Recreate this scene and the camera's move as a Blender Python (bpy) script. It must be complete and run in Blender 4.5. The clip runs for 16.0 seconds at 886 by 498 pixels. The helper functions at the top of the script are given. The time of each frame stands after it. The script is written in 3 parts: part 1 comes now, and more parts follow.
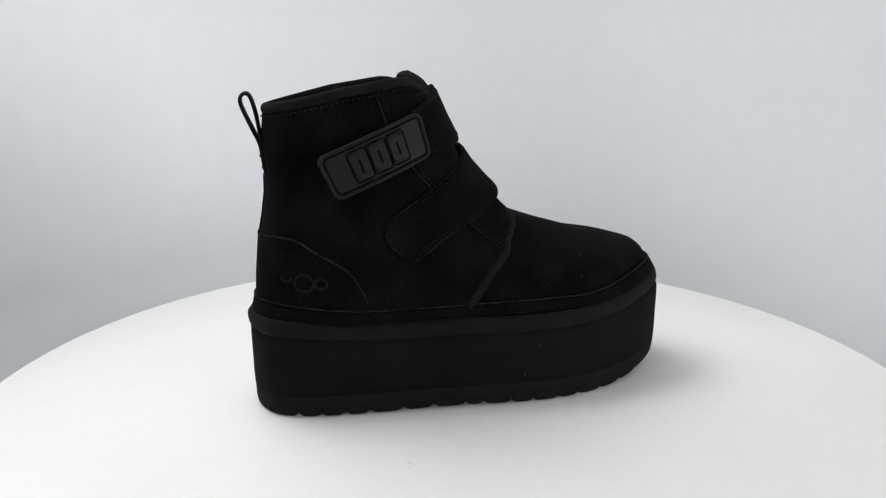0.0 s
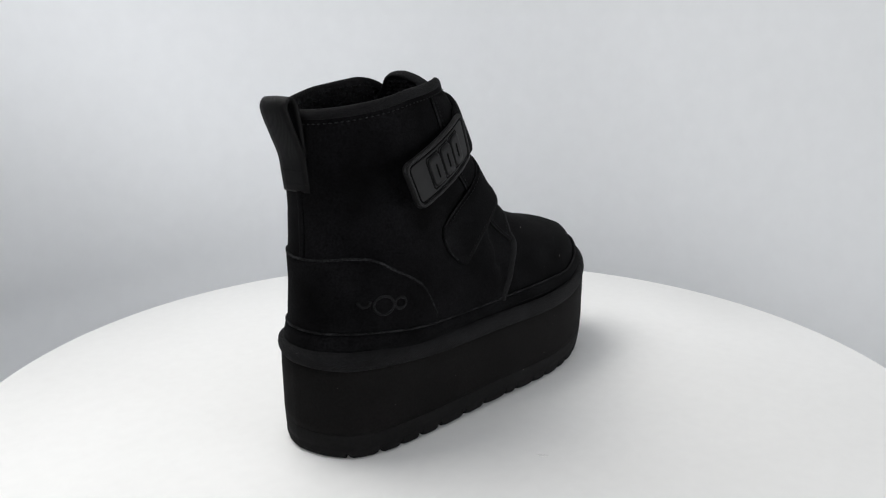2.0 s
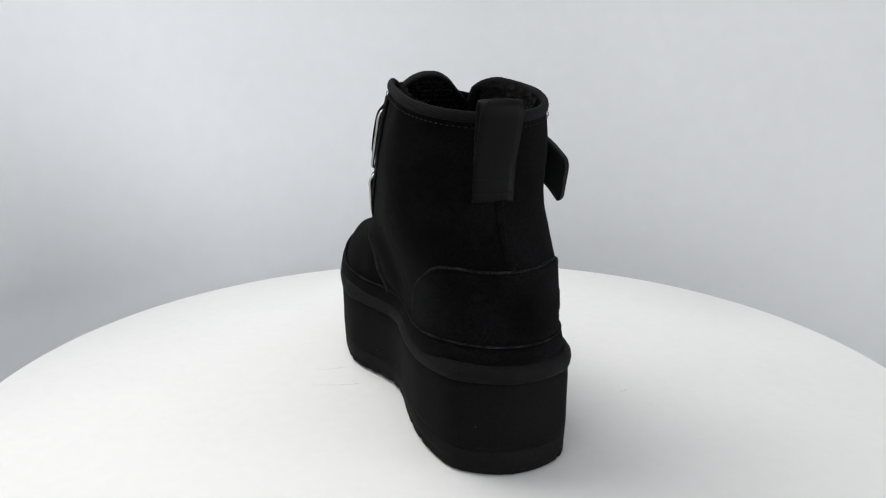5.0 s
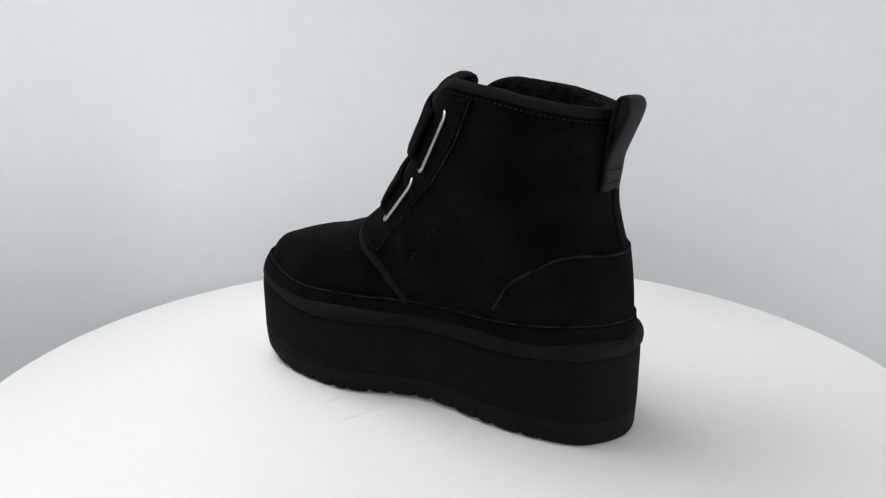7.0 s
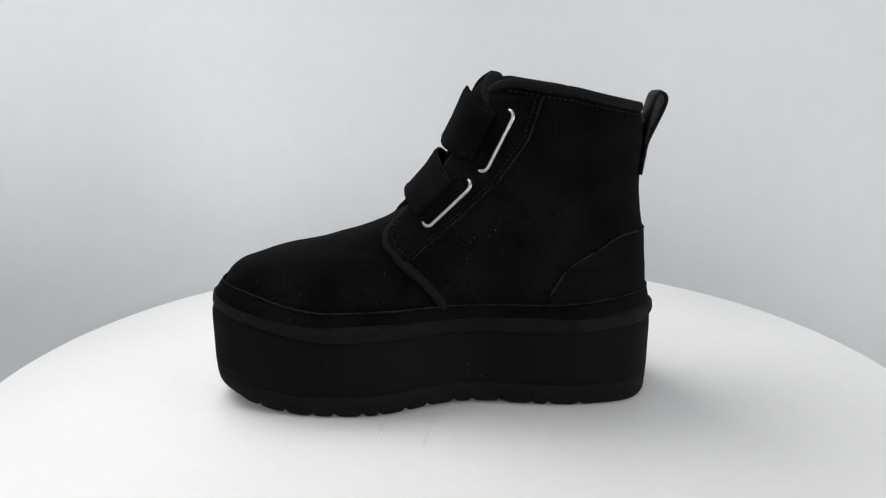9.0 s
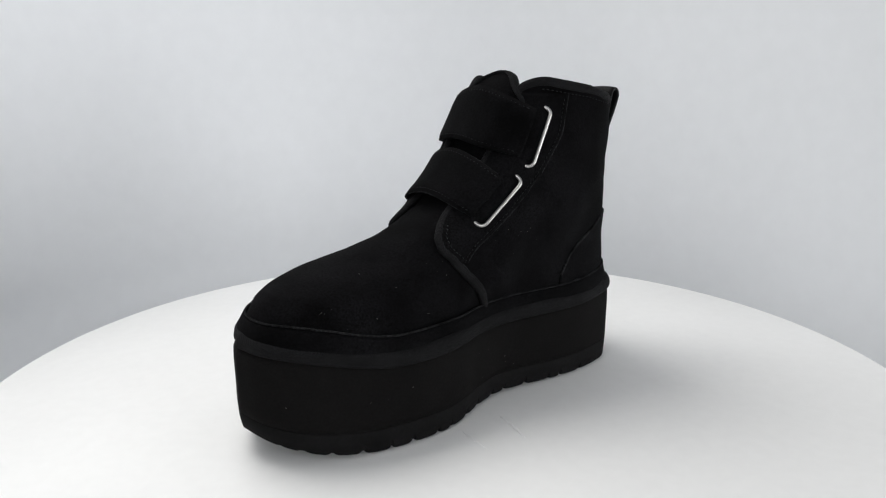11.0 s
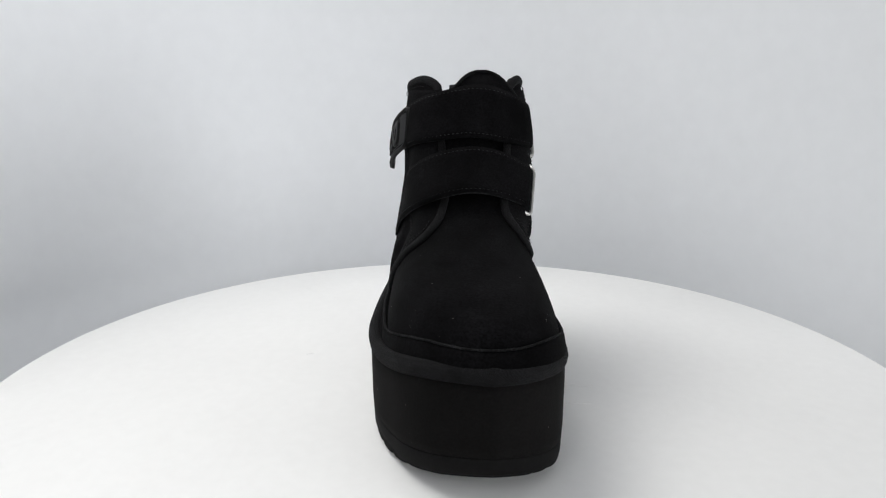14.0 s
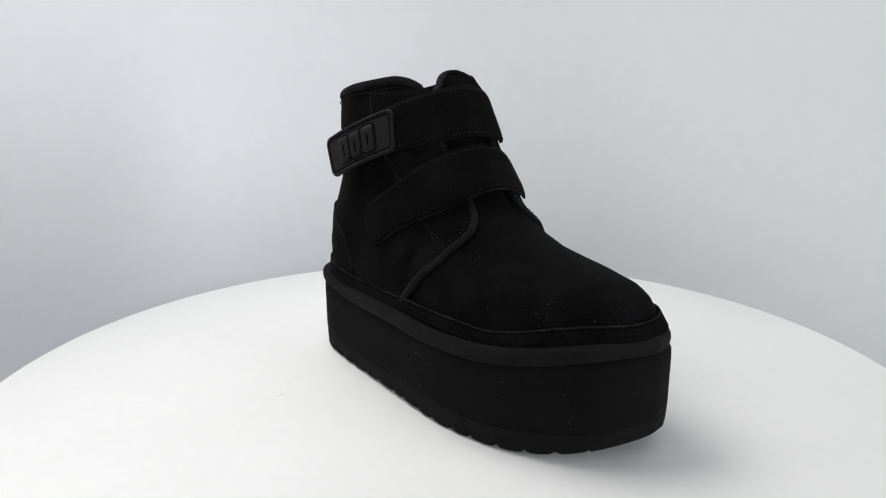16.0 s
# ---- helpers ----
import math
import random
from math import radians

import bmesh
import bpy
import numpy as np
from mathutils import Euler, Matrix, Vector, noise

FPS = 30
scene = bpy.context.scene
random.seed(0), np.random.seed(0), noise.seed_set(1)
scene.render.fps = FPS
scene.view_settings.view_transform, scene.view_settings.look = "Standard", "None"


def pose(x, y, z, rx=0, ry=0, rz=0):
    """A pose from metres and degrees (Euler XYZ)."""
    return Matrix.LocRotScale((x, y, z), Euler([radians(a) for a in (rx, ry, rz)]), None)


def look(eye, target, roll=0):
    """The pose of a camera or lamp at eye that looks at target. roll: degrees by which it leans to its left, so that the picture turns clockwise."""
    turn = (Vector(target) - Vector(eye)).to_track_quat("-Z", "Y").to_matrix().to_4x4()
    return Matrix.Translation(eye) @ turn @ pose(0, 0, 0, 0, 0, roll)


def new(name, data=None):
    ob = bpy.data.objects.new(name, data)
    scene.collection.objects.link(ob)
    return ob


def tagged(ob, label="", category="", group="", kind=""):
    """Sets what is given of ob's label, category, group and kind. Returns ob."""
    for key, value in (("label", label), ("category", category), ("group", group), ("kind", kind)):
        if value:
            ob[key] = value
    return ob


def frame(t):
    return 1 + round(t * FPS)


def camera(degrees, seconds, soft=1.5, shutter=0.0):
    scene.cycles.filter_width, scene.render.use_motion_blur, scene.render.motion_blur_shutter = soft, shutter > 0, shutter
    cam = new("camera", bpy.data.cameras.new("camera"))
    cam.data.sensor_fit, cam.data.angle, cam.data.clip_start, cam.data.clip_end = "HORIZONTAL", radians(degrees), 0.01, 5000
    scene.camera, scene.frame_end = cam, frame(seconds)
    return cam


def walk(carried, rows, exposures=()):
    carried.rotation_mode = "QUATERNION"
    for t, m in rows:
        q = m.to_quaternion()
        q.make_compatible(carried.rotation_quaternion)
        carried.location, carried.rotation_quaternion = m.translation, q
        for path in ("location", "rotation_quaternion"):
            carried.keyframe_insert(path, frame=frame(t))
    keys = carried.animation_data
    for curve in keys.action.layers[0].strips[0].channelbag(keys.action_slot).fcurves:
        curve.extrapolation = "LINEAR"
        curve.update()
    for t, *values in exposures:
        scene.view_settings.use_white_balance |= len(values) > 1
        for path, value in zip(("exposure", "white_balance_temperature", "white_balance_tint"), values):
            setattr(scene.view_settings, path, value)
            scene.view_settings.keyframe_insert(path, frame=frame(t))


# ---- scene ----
EYE = Vector((0.0, -0.46, 0.2021))
AIM = Vector((-0.01174 * 0.97078, 0.97071, -0.23995))
CAM_POSE = look(EYE, EYE + AIM, -0.19)
cam = camera(61.28, 16.0, soft=1.15, shutter=0.3)
walk(cam, [(0.0, CAM_POSE), (16.0, CAM_POSE)])

# ---------------------------------------------------------------- world and lights
world = bpy.data.worlds.new("studio")
scene.world = world
world.use_nodes = True
world.node_tree.nodes["Background"].inputs[0].default_value = (0.95, 0.97, 1.0, 1)
world.node_tree.nodes["Background"].inputs[1].default_value = 0.2
scene.view_settings.exposure = 0.0


def area_lamp(name, eye, target, sx, sy, power, colour):
    data = bpy.data.lights.new(name, "AREA")
    data.shape, data.size, data.size_y, data.energy, data.color = "RECTANGLE", sx, sy, power, colour
    ob = new(name, data)
    ob.matrix_world = look(eye, target)
    return ob


area_lamp("overhead_light_left", (-0.48, 0.26, 1.10), (-0.40, 0.10, 0), 0.75, 0.75, 8.9, (1.0, 0.99, 0.97))
# small fill added to lift the left of the tabletop; no known source
area_lamp("added_overhead_fill", (-0.45, 0.0, 0.62), (-0.45, 0.10, 0), 0.42, 0.42, 1.2, (1.0, 0.99, 0.97))
# added fill low on the right: brightens the left backdrop, barely the tabletop
area_lamp("added_side_fill", (1.60, -0.70, 0.16), (-0.35, 0.20, 0.03), 1.1, 1.0, 21.0, (0.98, 0.987, 1.0))
# unseen fill behind the camera, added as ambient light for the backdrop
area_lamp("added_front_fill", (-0.40, -0.85, 0.40), (-0.38, 0.20, 0.0), 1.0, 0.8, 3.5, (0.98, 0.987, 1.0))


# ---------------------------------------------------------------- materials
def material(name, colour, rough, spec=0.5, metal=0.0, grain=400.0, vary=0.25, blot=12.0, blotch=0.2, bump=0.2, dist=0.0004,
             sheen=0.0, weave=False, tone=None):
    m = bpy.data.materials.new(name)
    m.use_nodes = True
    nt = m.node_tree
    b = nt.nodes["Principled BSDF"]
    tex = nt.nodes.new("ShaderNodeTexCoord")

    def link(a, z):
        nt.links.new(a, z)

    fine = nt.nodes.new("ShaderNodeTexNoise")
    fine.inputs["Scale"].default_value, fine.inputs["Detail"].default_value = grain, 5
    link(tex.outputs["Object"], fine.inputs["Vector"])
    broad = nt.nodes.new("ShaderNodeTexNoise")
    broad.inputs["Scale"].default_value, broad.inputs["Detail"].default_value = blot, 3
    link(tex.outputs["Object"], broad.inputs["Vector"])

    def ramp(src, amount):
        r = nt.nodes.new("ShaderNodeMapRange")
        r.inputs["From Min"].default_value, r.inputs["From Max"].default_value = 0.3, 0.7
        r.inputs["To Min"].default_value, r.inputs["To Max"].default_value = 1 - amount, 1 + amount
        link(src, r.inputs["Value"])
        return r.outputs["Result"]

    mul = nt.nodes.new("ShaderNodeMath")
    mul.operation = "MULTIPLY"
    link(ramp(fine.outputs["Fac"], vary), mul.inputs[0])
    link(ramp(broad.outputs["Fac"], blotch), mul.inputs[1])
    sc = nt.nodes.new("ShaderNodeVectorMath")
    sc.operation = "SCALE"
    sc.inputs[0].default_value = colour
    link(mul.outputs[0], sc.inputs["Scale"])
    link(sc.outputs[0], b.inputs["Base Color"])
    b.inputs["Roughness"].default_value = rough
    b.inputs["Specular IOR Level"].default_value = spec
    b.inputs["Metallic"].default_value = metal
    if sheen:
        b.inputs["Sheen Weight"].default_value = sheen
        b.inputs["Sheen Roughness"].default_value = 0.5
        b.inputs["Sheen Tint"].default_value = tone or (0.5, 0.5, 0.52, 1)
    height = fine.outputs["Fac"]
    if weave:
        w = nt.nodes.new("ShaderNodeTexWave")
        w.bands_direction = "DIAGONAL"
        w.inputs["Scale"].default_value = 620
        w.inputs["Distortion"].default_value = 1.5
        link(tex.outputs["Object"], w.inputs["Vector"])
        add = nt.nodes.new("ShaderNodeMath")
        add.operation = "ADD"
        link(w.outputs["Fac"], add.inputs[0])
        link(fine.outputs["Fac"], add.inputs[1])
        height = add.outputs[0]
    if bump:
        bn = nt.nodes.new("ShaderNodeBump")
        bn.inputs["Strength"].default_value, bn.inputs["Distance"].default_value = bump, dist
        link(height, bn.inputs["Height"])
        link(bn.outputs[0], b.inputs["Normal"])
    return m


SUEDE = material("black_suede", (0.0027, 0.0027, 0.0030), 1.0, 0.05, grain=900, vary=0.75, blot=36, blotch=0.6, bump=0.45, dist=0.0005, sheen=0.005)
EDGE = material("suede_cut_edge", (0.0095, 0.0096, 0.0102), 1.0, 0.08, grain=900, vary=0.9, blot=140, blotch=0.7, bump=0.5)
THREAD = material("black_thread", (0.0055, 0.0055, 0.0060), 0.7, 0.2, grain=2500, vary=0.3, bump=0.3)
BINDING = material("black_grosgrain_binding", (0.0044, 0.0044, 0.0049), 0.85, 0.12, grain=1300, vary=0.5, blot=60, blotch=0.35, bump=0.5, dist=0.0004, weave=True)
WEBBING = material("black_satin_webbing", (0.0022, 0.0022, 0.0024), 0.50, 0.10, grain=1600, vary=0.25, bump=0.3, dist=0.0003, weave=True)
RUBBER = material("matte_black_rubber", (0.0050, 0.0050, 0.0054), 0.6, 0.16, grain=1100, vary=0.15, bump=0.15, dist=0.0002)
FOAM = material("black_foam_midsole", (0.0042, 0.0039, 0.0039), 0.9, 0.07, grain=700, vary=0.3, blot=20, blotch=0.25, bump=0.35, dist=0.0004)
OUTSOLE = material("black_outsole_rubber", (0.0050, 0.0048, 0.0050), 0.85, 0.10, grain=500, vary=0.25, blot=30, blotch=0.3, bump=0.3)
FLEECE = material("black_curly_fleece", (0.0075, 0.0075, 0.0082), 1.0, 0.1, grain=500, vary=0.5, blot=90, blotch=0.4, bump=0.8, dist=0.001, sheen=0.015)
STEEL = material("brushed_nickel", (0.48, 0.47, 0.455), 0.36, 0.5, metal=1.0, grain=1500, vary=0.1, blot=80, blotch=0.1, bump=0.1, dist=0.0002)
LINT = material("pale_lint", (0.30, 0.29, 0.27), 1.0, 0.1, bump=0.0)
SCUFF = material("faint_grey_scuff", (0.794, 0.794, 0.789), 0.6, 0.3, grain=300, vary=0.05, bump=0.0)
WHITE_TOP = material("white_laminate_top", (0.80, 0.80, 0.795), 0.55, 0.35, grain=120, vary=0.012, blot=7, blotch=0.018, bump=0.04, dist=0.0003)
PAPER = material("white_backdrop_vinyl", (0.77, 0.785, 0.805), 0.9, 0.2, grain=60, vary=0.012, blot=2.2, blotch=0.03, bump=0.05, dist=0.001)
WALL = material("white_wall_paint", (0.70, 0.71, 0.72), 0.9, 0.3, grain=90, vary=0.02, blot=1.5, blotch=0.03, bump=0.1)
FLOOR = material("pale_floor_vinyl", (0.66, 0.66, 0.66), 0.7, 0.3, grain=50, vary=0.05, blot=2, blotch=0.06, bump=0.1)


# ---------------------------------------------------------------- mesh helpers
def finish(ob, smooth=True):
    if smooth:
        for poly in ob.data.polygons:
            poly.use_smooth = True
    return ob


def part(name, bm, mat, parent, label="", smooth=True):
    me = bpy.data.meshes.new(name)
    bmesh.ops.recalc_face_normals(bm, faces=bm.faces)
    bm.to_mesh(me)
    bm.free()
    me.materials.append(mat)
    ob = new(name, me)
    if parent:
        ob.parent = parent
    if label:
        tagged(ob, label)
    return finish(ob, smooth)


def grid_faces(bm, rows, close_u=False, close_v=False):
    """Faces between rows of points; returns the vertex rows."""
    vs = [[bm.verts.new(p) for p in r] for r in rows]
    n, m = len(vs), len(vs[0])
    for i in range(n if close_v else n - 1):
        for j in range(m if close_u else m - 1):
            a, b = vs[i], vs[(i + 1) % n]
            bm.faces.new((a[j], a[(j + 1) % m], b[(j + 1) % m], b[j]))
    return vs


def slab(outer, inner):
    """A closed sheet with thickness: two matching grids of points, joined round the border."""
    bm = bmesh.new()
    a, b = grid_faces(bm, outer), grid_faces(bm, inner)
    n, m = len(a), len(a[0])
    ring = [(0, j) for j in range(m)] + [(i, m - 1) for i in range(1, n)] + [(n - 1, j) for j in range(m - 2, -1, -1)] + [(i, 0) for i in range(n - 2, 0, -1)]
    for k in range(len(ring)):
        (i, j), (p, q) = ring[k], ring[(k + 1) % len(ring)]
        bm.faces.new((a[i][j], b[i][j], b[p][q], a[p][q]))
    return bm


def sweep(points, ups, profile, closed=False, bm=None):
    """Sweeps a closed profile of (side, up) pairs along points; ups are the up directions."""
    bm = bm or bmesh.new()
    n = len(points)
    rows = []
    for i in range(n):
        if closed:
            d = Vector(points[(i + 1) % n]) - Vector(points[i - 1])
        else:
            d = Vector(points[min(i + 1, n - 1)]) - Vector(points[max(i - 1, 0)])
        d.normalize()
        side = d.cross(Vector(ups[i])).normalized()
        up = side.cross(d).normalized()
        rows.append([Vector(points[i]) + side * a + up * b for a, b in profile])
    vs = grid_faces(bm, rows, close_u=True, close_v=closed)
    if not closed:
        bm.faces.new(vs[0][::-1])
        bm.faces.new(vs[-1])
    return bm


def oval(a, b, n=10):
    return [(a * math.cos(2 * math.pi * k / n), b * math.sin(2 * math.pi * k / n)) for k in range(n)]


def spline(points, n):
    """Catmull-Rom through the points, n samples evenly by length."""
    p = np.array(points, float)
    q = np.vstack([2 * p[0] - p[1], p, 2 * p[-1] - p[-2]])
    out = []
    for i in range(1, len(q) - 2):
        for t in np.linspace(0, 1, 24, endpoint=False):
            a, b, c, d = q[i - 1], q[i], q[i + 1], q[i + 2]
            out.append(0.5 * (2 * b + (c - a) * t + (2 * a - 5 * b + 4 * c - d) * t * t + (3 * b - a - 3 * c + d) * t ** 3))
    out = np.array(out + [p[-1]])
    s = np.concatenate([[0], np.cumsum(np.linalg.norm(np.diff(out, axis=0), axis=1))])
    k = np.linspace(0, s[-1], n)
    return np.stack([np.interp(k, s, out[:, j]) for j in range(out.shape[1])], 1)


# ---------------------------------------------------------------- room and backdrop
def box_mesh(name, x0, x1, y0, y1, z0, z1, mat):
    bm = bmesh.new()
    bmesh.ops.create_cube(bm, size=1)
    for v in bm.verts:
        v.co = Vector(((x0 + x1) / 2 + v.co.x * (x1 - x0), (y0 + y1) / 2 + v.co.y * (y1 - y0), (z0 + z1) / 2 + v.co.z * (z1 - z0)))
    return tagged(part(name, bm, mat, None, smooth=False), kind="structure")


FLOOR_Z = -0.80
box_mesh("floor", -1.9, 1.9, -2.0, 1.8, FLOOR_Z - 0.1, FLOOR_Z, FLOOR)
box_mesh("ceiling", -1.9, 1.9, -2.0, 1.8, 1.70, 1.80, WALL)
box_mesh("wall_west", -2.0, -1.9, -2.0, 1.8, FLOOR_Z, 1.70, WALL)
box_mesh("wall_east", 1.9, 2.0, -2.0, 1.8, FLOOR_Z, 1.70, WALL)
box_mesh("wall_north", -2.0, 2.0, 1.8, 1.9, FLOOR_Z, 1.70, WALL)
box_mesh("wall_south", -2.0, 2.0, -2.1, -2.0, FLOOR_Z, 1.70, WALL)

BACK_R = 0.41


def build_backdrop():
    """A sheet curved round the back of the turntable, standing on the floor."""
    outer, inner = [], []
    for z in np.linspace(FLOOR_Z, 0.42, 24):
        a, b = [], []
        for k in range(97):
            t = radians(8 + 170 * k / 96)
            ripple = 0.003 * math.sin(5 * t + 1.0)
            for row, r in ((a, BACK_R + ripple), (b, BACK_R + ripple + 0.004)):
                row.append((r * math.cos(t), r * math.sin(t), z))
        outer.append(a)
        inner.append(b)
    ob = part("backdrop", slab(outer, inner), PAPER, None)
    return tagged(ob, "pale white vinyl sheet curved behind the turntable", "backdrop", kind="structure")


build_backdrop()


# ---------------------------------------------------------------- turntable
TABLE_R = 0.2973
# faint scuffs on the top: from x, y to x, y
SCUFFS = [(0.0378, 0.0621, 0.0398, 0.0855), (0.0141, 0.0904, 0.0089, 0.0603), (-0.048, -0.098, -0.0448, -0.1035)]


def lathe(profile, n=160):
    bm = bmesh.new()
    rows = [[(r * math.cos(2 * math.pi * k / n), r * math.sin(2 * math.pi * k / n), z) for k in range(n)] for r, z in profile]
    vs = grid_faces(bm, rows, close_u=True)
    bm.faces.new(vs[0])
    bm.faces.new(vs[-1])
    return bm


def build_turntable():
    top = tagged(new("turntable"), "round white rotating display table with smooth matte top", "turntable")
    part("disc", lathe([(0.280, -0.018), (TABLE_R - 0.0015, -0.018), (TABLE_R, -0.0165), (TABLE_R, -0.0012), (TABLE_R - 0.0004, -0.0004), (TABLE_R - 0.0014, 0.0), (0.20, 0.0), (0.10, 0.0), (0.02, 0.0)]), WHITE_TOP, top)
    part("pedestal", lathe([(0.16, FLOOR_Z + 0.002), (0.16, FLOOR_Z + 0.03), (0.05, FLOOR_Z + 0.05), (0.05, -0.05), (0.12, -0.0185), (0.02, -0.0185)], 64), WHITE_TOP, top)
    for x0, y0, x1, y1 in SCUFFS:
        bm = bmesh.new()
        d = Vector((x1 - x0, y1 - y0, 0))
        n = Vector((-d.y, d.x, 0)).normalized()
        left, right = [], []
        for k in range(9):
            f = k / 8
            p = Vector((x0, y0, 0.0001)) + d * f + n * 0.0004 * math.sin(f * 5 + x0 * 90)
            w = 0.0011 * math.sin(math.pi * (0.05 + 0.9 * f)) * (1 + 0.5 * math.sin(f * 23))
            left.append(p + n * w)
            right.append(p - n * w)
        part("scuff_mark", slab([left, right], [[v - Vector((0, 0, 0.0003)) for v in r] for r in (left, right)]), SCUFF, top)
    return top


turntable = build_turntable()

# ---------------------------------------------------------------- boot: its form
# x forward, y to the boot's left, z up; origin on the turntable's axis
FRONT_Z = [0.045, 0.0604, 0.0682, 0.0755, 0.0811, 0.0857, 0.0881, 0.0907, 0.0928, 0.0969, 0.1027, 0.1098, 0.1152, 0.1254, 0.138, 0.1506, 0.1676, 0.1846, 0.1981, 0.2065]
FRONT_X = [0.1439, 0.1439, 0.1425, 0.1386, 0.1357, 0.1304, 0.1229, 0.1144, 0.1051, 0.084, 0.0628, 0.042, 0.032, 0.0186, 0.0076, -0.0006, -0.0095, -0.017, -0.026, -0.0295]
BACK_Z = [0.045, 0.063, 0.0800, 0.1036, 0.1150, 0.1286, 0.1426, 0.160, 0.180, 0.2065]
BACK_X = [-0.1190, -0.1190, -0.1180, -0.1155, -0.1130, -0.1108, -0.1105, -0.1115, -0.1090, -0.1070]


def ease(v, a, b):
    t = min(max((v - a) / (b - a), 0), 1)
    return t * t * (3 - 2 * t)


def inner_swell(x, z):
    """Half of how far the upper swells out over the waist of the sole on its inner side."""
    return 0.0032 * math.exp(-((x + 0.002) / 0.024) ** 2) * ease(z, 0.062, 0.080) * (1 - ease(z, 0.094, 0.120))


def half_width(x, z):
    low = np.interp(x, [-0.12, -0.10, -0.06, -0.043, -0.022, -0.004, 0.0135, 0.031, 0.05, 0.085, 0.15], [0.0334, 0.0338, 0.0358, 0.0360, 0.0357, 0.0366, 0.0398, 0.0441, 0.0460, 0.0470, 0.0470])
    tuck = np.interp(z, [0.045, 0.063, 0.075, 0.086, 0.095, 0.105], [1.0, 0.995, 0.945, 0.860, 0.79, 0.77]) if x > 0.0 else 1.0
    high = np.interp(x, [-0.12, -0.06, -0.04, -0.02, 0.03], [0.0395, 0.0400, 0.0385, 0.0368, 0.0355]) * (1 - 0.12 * ease(z, 0.155, 0.195))
    return inner_swell(x, z) + low * tuck + (high - low * tuck) * ease(z + 0.014 * ease(x, -0.09, -0.04) * (1 - ease(x, -0.005, 0.030)), 0.085, 0.135)


def centre_y(x, z):
    low = np.interp(x, [-0.12, -0.09, -0.06, -0.043, -0.022, -0.004, 0.0135, 0.031, 0.06, 0.08, 0.104, 0.124, 0.15], [0.0010, 0.0012, 0.0006, -0.0001, -0.0014, -0.0010, 0.0018, 0.0056, 0.0088, 0.0098, 0.0120, 0.0145, 0.0165])
    high = np.interp(x, [-0.11, -0.06, -0.02], [0.0082, 0.0102, 0.0127])
    instep = 0.0046 * math.exp(-((z - 0.102) / 0.016) ** 2 - ((x - 0.035) / 0.030) ** 2)
    return instep + inner_swell(x, z) + low + (high - low) * ease(z + 0.014 * ease(x, -0.09, -0.04) * (1 - ease(x, -0.005, 0.030)), 0.085, 0.14)


SLICES = {}
NS = 161


def slice_side(z, side):
    """The outline at height z, between two of the outlines at whole millimetres."""
    k = z * 1000
    i = math.floor(k)
    f = k - i
    a = outline_at(i, side)
    return a if f < 1e-6 else a * (1 - f) + outline_at(i + 1, side) * f


def outline_at(mm, side):
    """Points of the boot's outline at height z from the back's middle to the front's middle, evenly by length."""
    key, z = (mm, side), mm / 1000
    if key in SLICES:
        return SLICES[key]
    xf, xb = float(np.interp(z, FRONT_Z, FRONT_X)), float(np.interp(z, BACK_Z, BACK_X))
    rf = float(np.interp(z, [0.045, 0.064, 0.080, 0.0866, 0.0967, 0.1026, 0.1095, 0.123, 0.15, 0.205], [0.082, 0.082, 0.086, 0.090, 0.095, 0.088, 0.068, 0.054, 0.051, 0.050]))
    rb = float(np.interp(z, [0.045, 0.10, 0.13, 0.205], [0.044, 0.046, 0.062, 0.066]))
    rb = min(rb, xf - xb - rf - 0.001)
    nf, nb = 2.15 + 1.55 * ease(z, 0.096, 0.132) * (1 - (0.5 if side < 0 else 0.0) * ease(z, 0.172, 0.190)), 2.1 - 0.05 * ease(z, 0.10, 0.13)
    pts = []
    for k in range(61):
        a = math.pi / 2 * k / 60
        x = xb + rb * (1 - math.cos(a) ** (2 / nb))
        pts.append((x, math.sin(a) ** (2 / nb)))
    x0, x1 = xb + rb, xf - rf
    pts += [(x0 + (x1 - x0) * k / 30, 1.0) for k in range(1, 30)]
    for k in range(61):
        a = math.pi / 2 * k / 60
        pts.append((x1 + rf * math.sin(a) ** (2 / nf), math.cos(a) ** (2 / nf) if k < 60 else 0.0))
    p = np.array([(x, centre_y(x, z) + side * half_width(x, z) * w) for x, w in pts])
    s = np.concatenate([[0], np.cumsum(np.linalg.norm(np.diff(p, axis=0), axis=1))])
    k = np.linspace(0, s[-1], NS)
    SLICES[key] = np.stack([np.interp(k, s, p[:, 0]), np.interp(k, s, p[:, 1])], 1)
    return SLICES[key]


def skin(side, s, z, off=0.0):
    """A point of the boot's skin at the fraction s of the way from back to front, pushed out by off."""
    def at(s, z):
        f = min(max(s, 0), 1) * (NS - 1)
        i = min(int(f), NS - 2)
        f -= i
        m = math.floor(z * 1000)
        g = z * 1000 - m
        a, b = outline_at(m, side), outline_at(m + 1, side)
        x, y = ((a[i, j] * (1 - f) + a[i + 1, j] * f) * (1 - g) + (b[i, j] * (1 - f) + b[i + 1, j] * f) * g for j in (0, 1))
        return Vector((x, y, z))
    p = at(s, z)
    if not off:
        return p
    e = 0.006
    du = at(min(s + e, 1), z) - at(max(s - e, 0), z)
    dv = at(s, min(z + 0.0015, 0.2060)) - at(s, z - 0.0015)
    n = du.cross(dv) * side * -1
    if s > 1 - 1.5 * e or s < 1.5 * e:
        n.y = 0
    if n.length < 1e-12:
        return p
    return p + n.normalized() * off


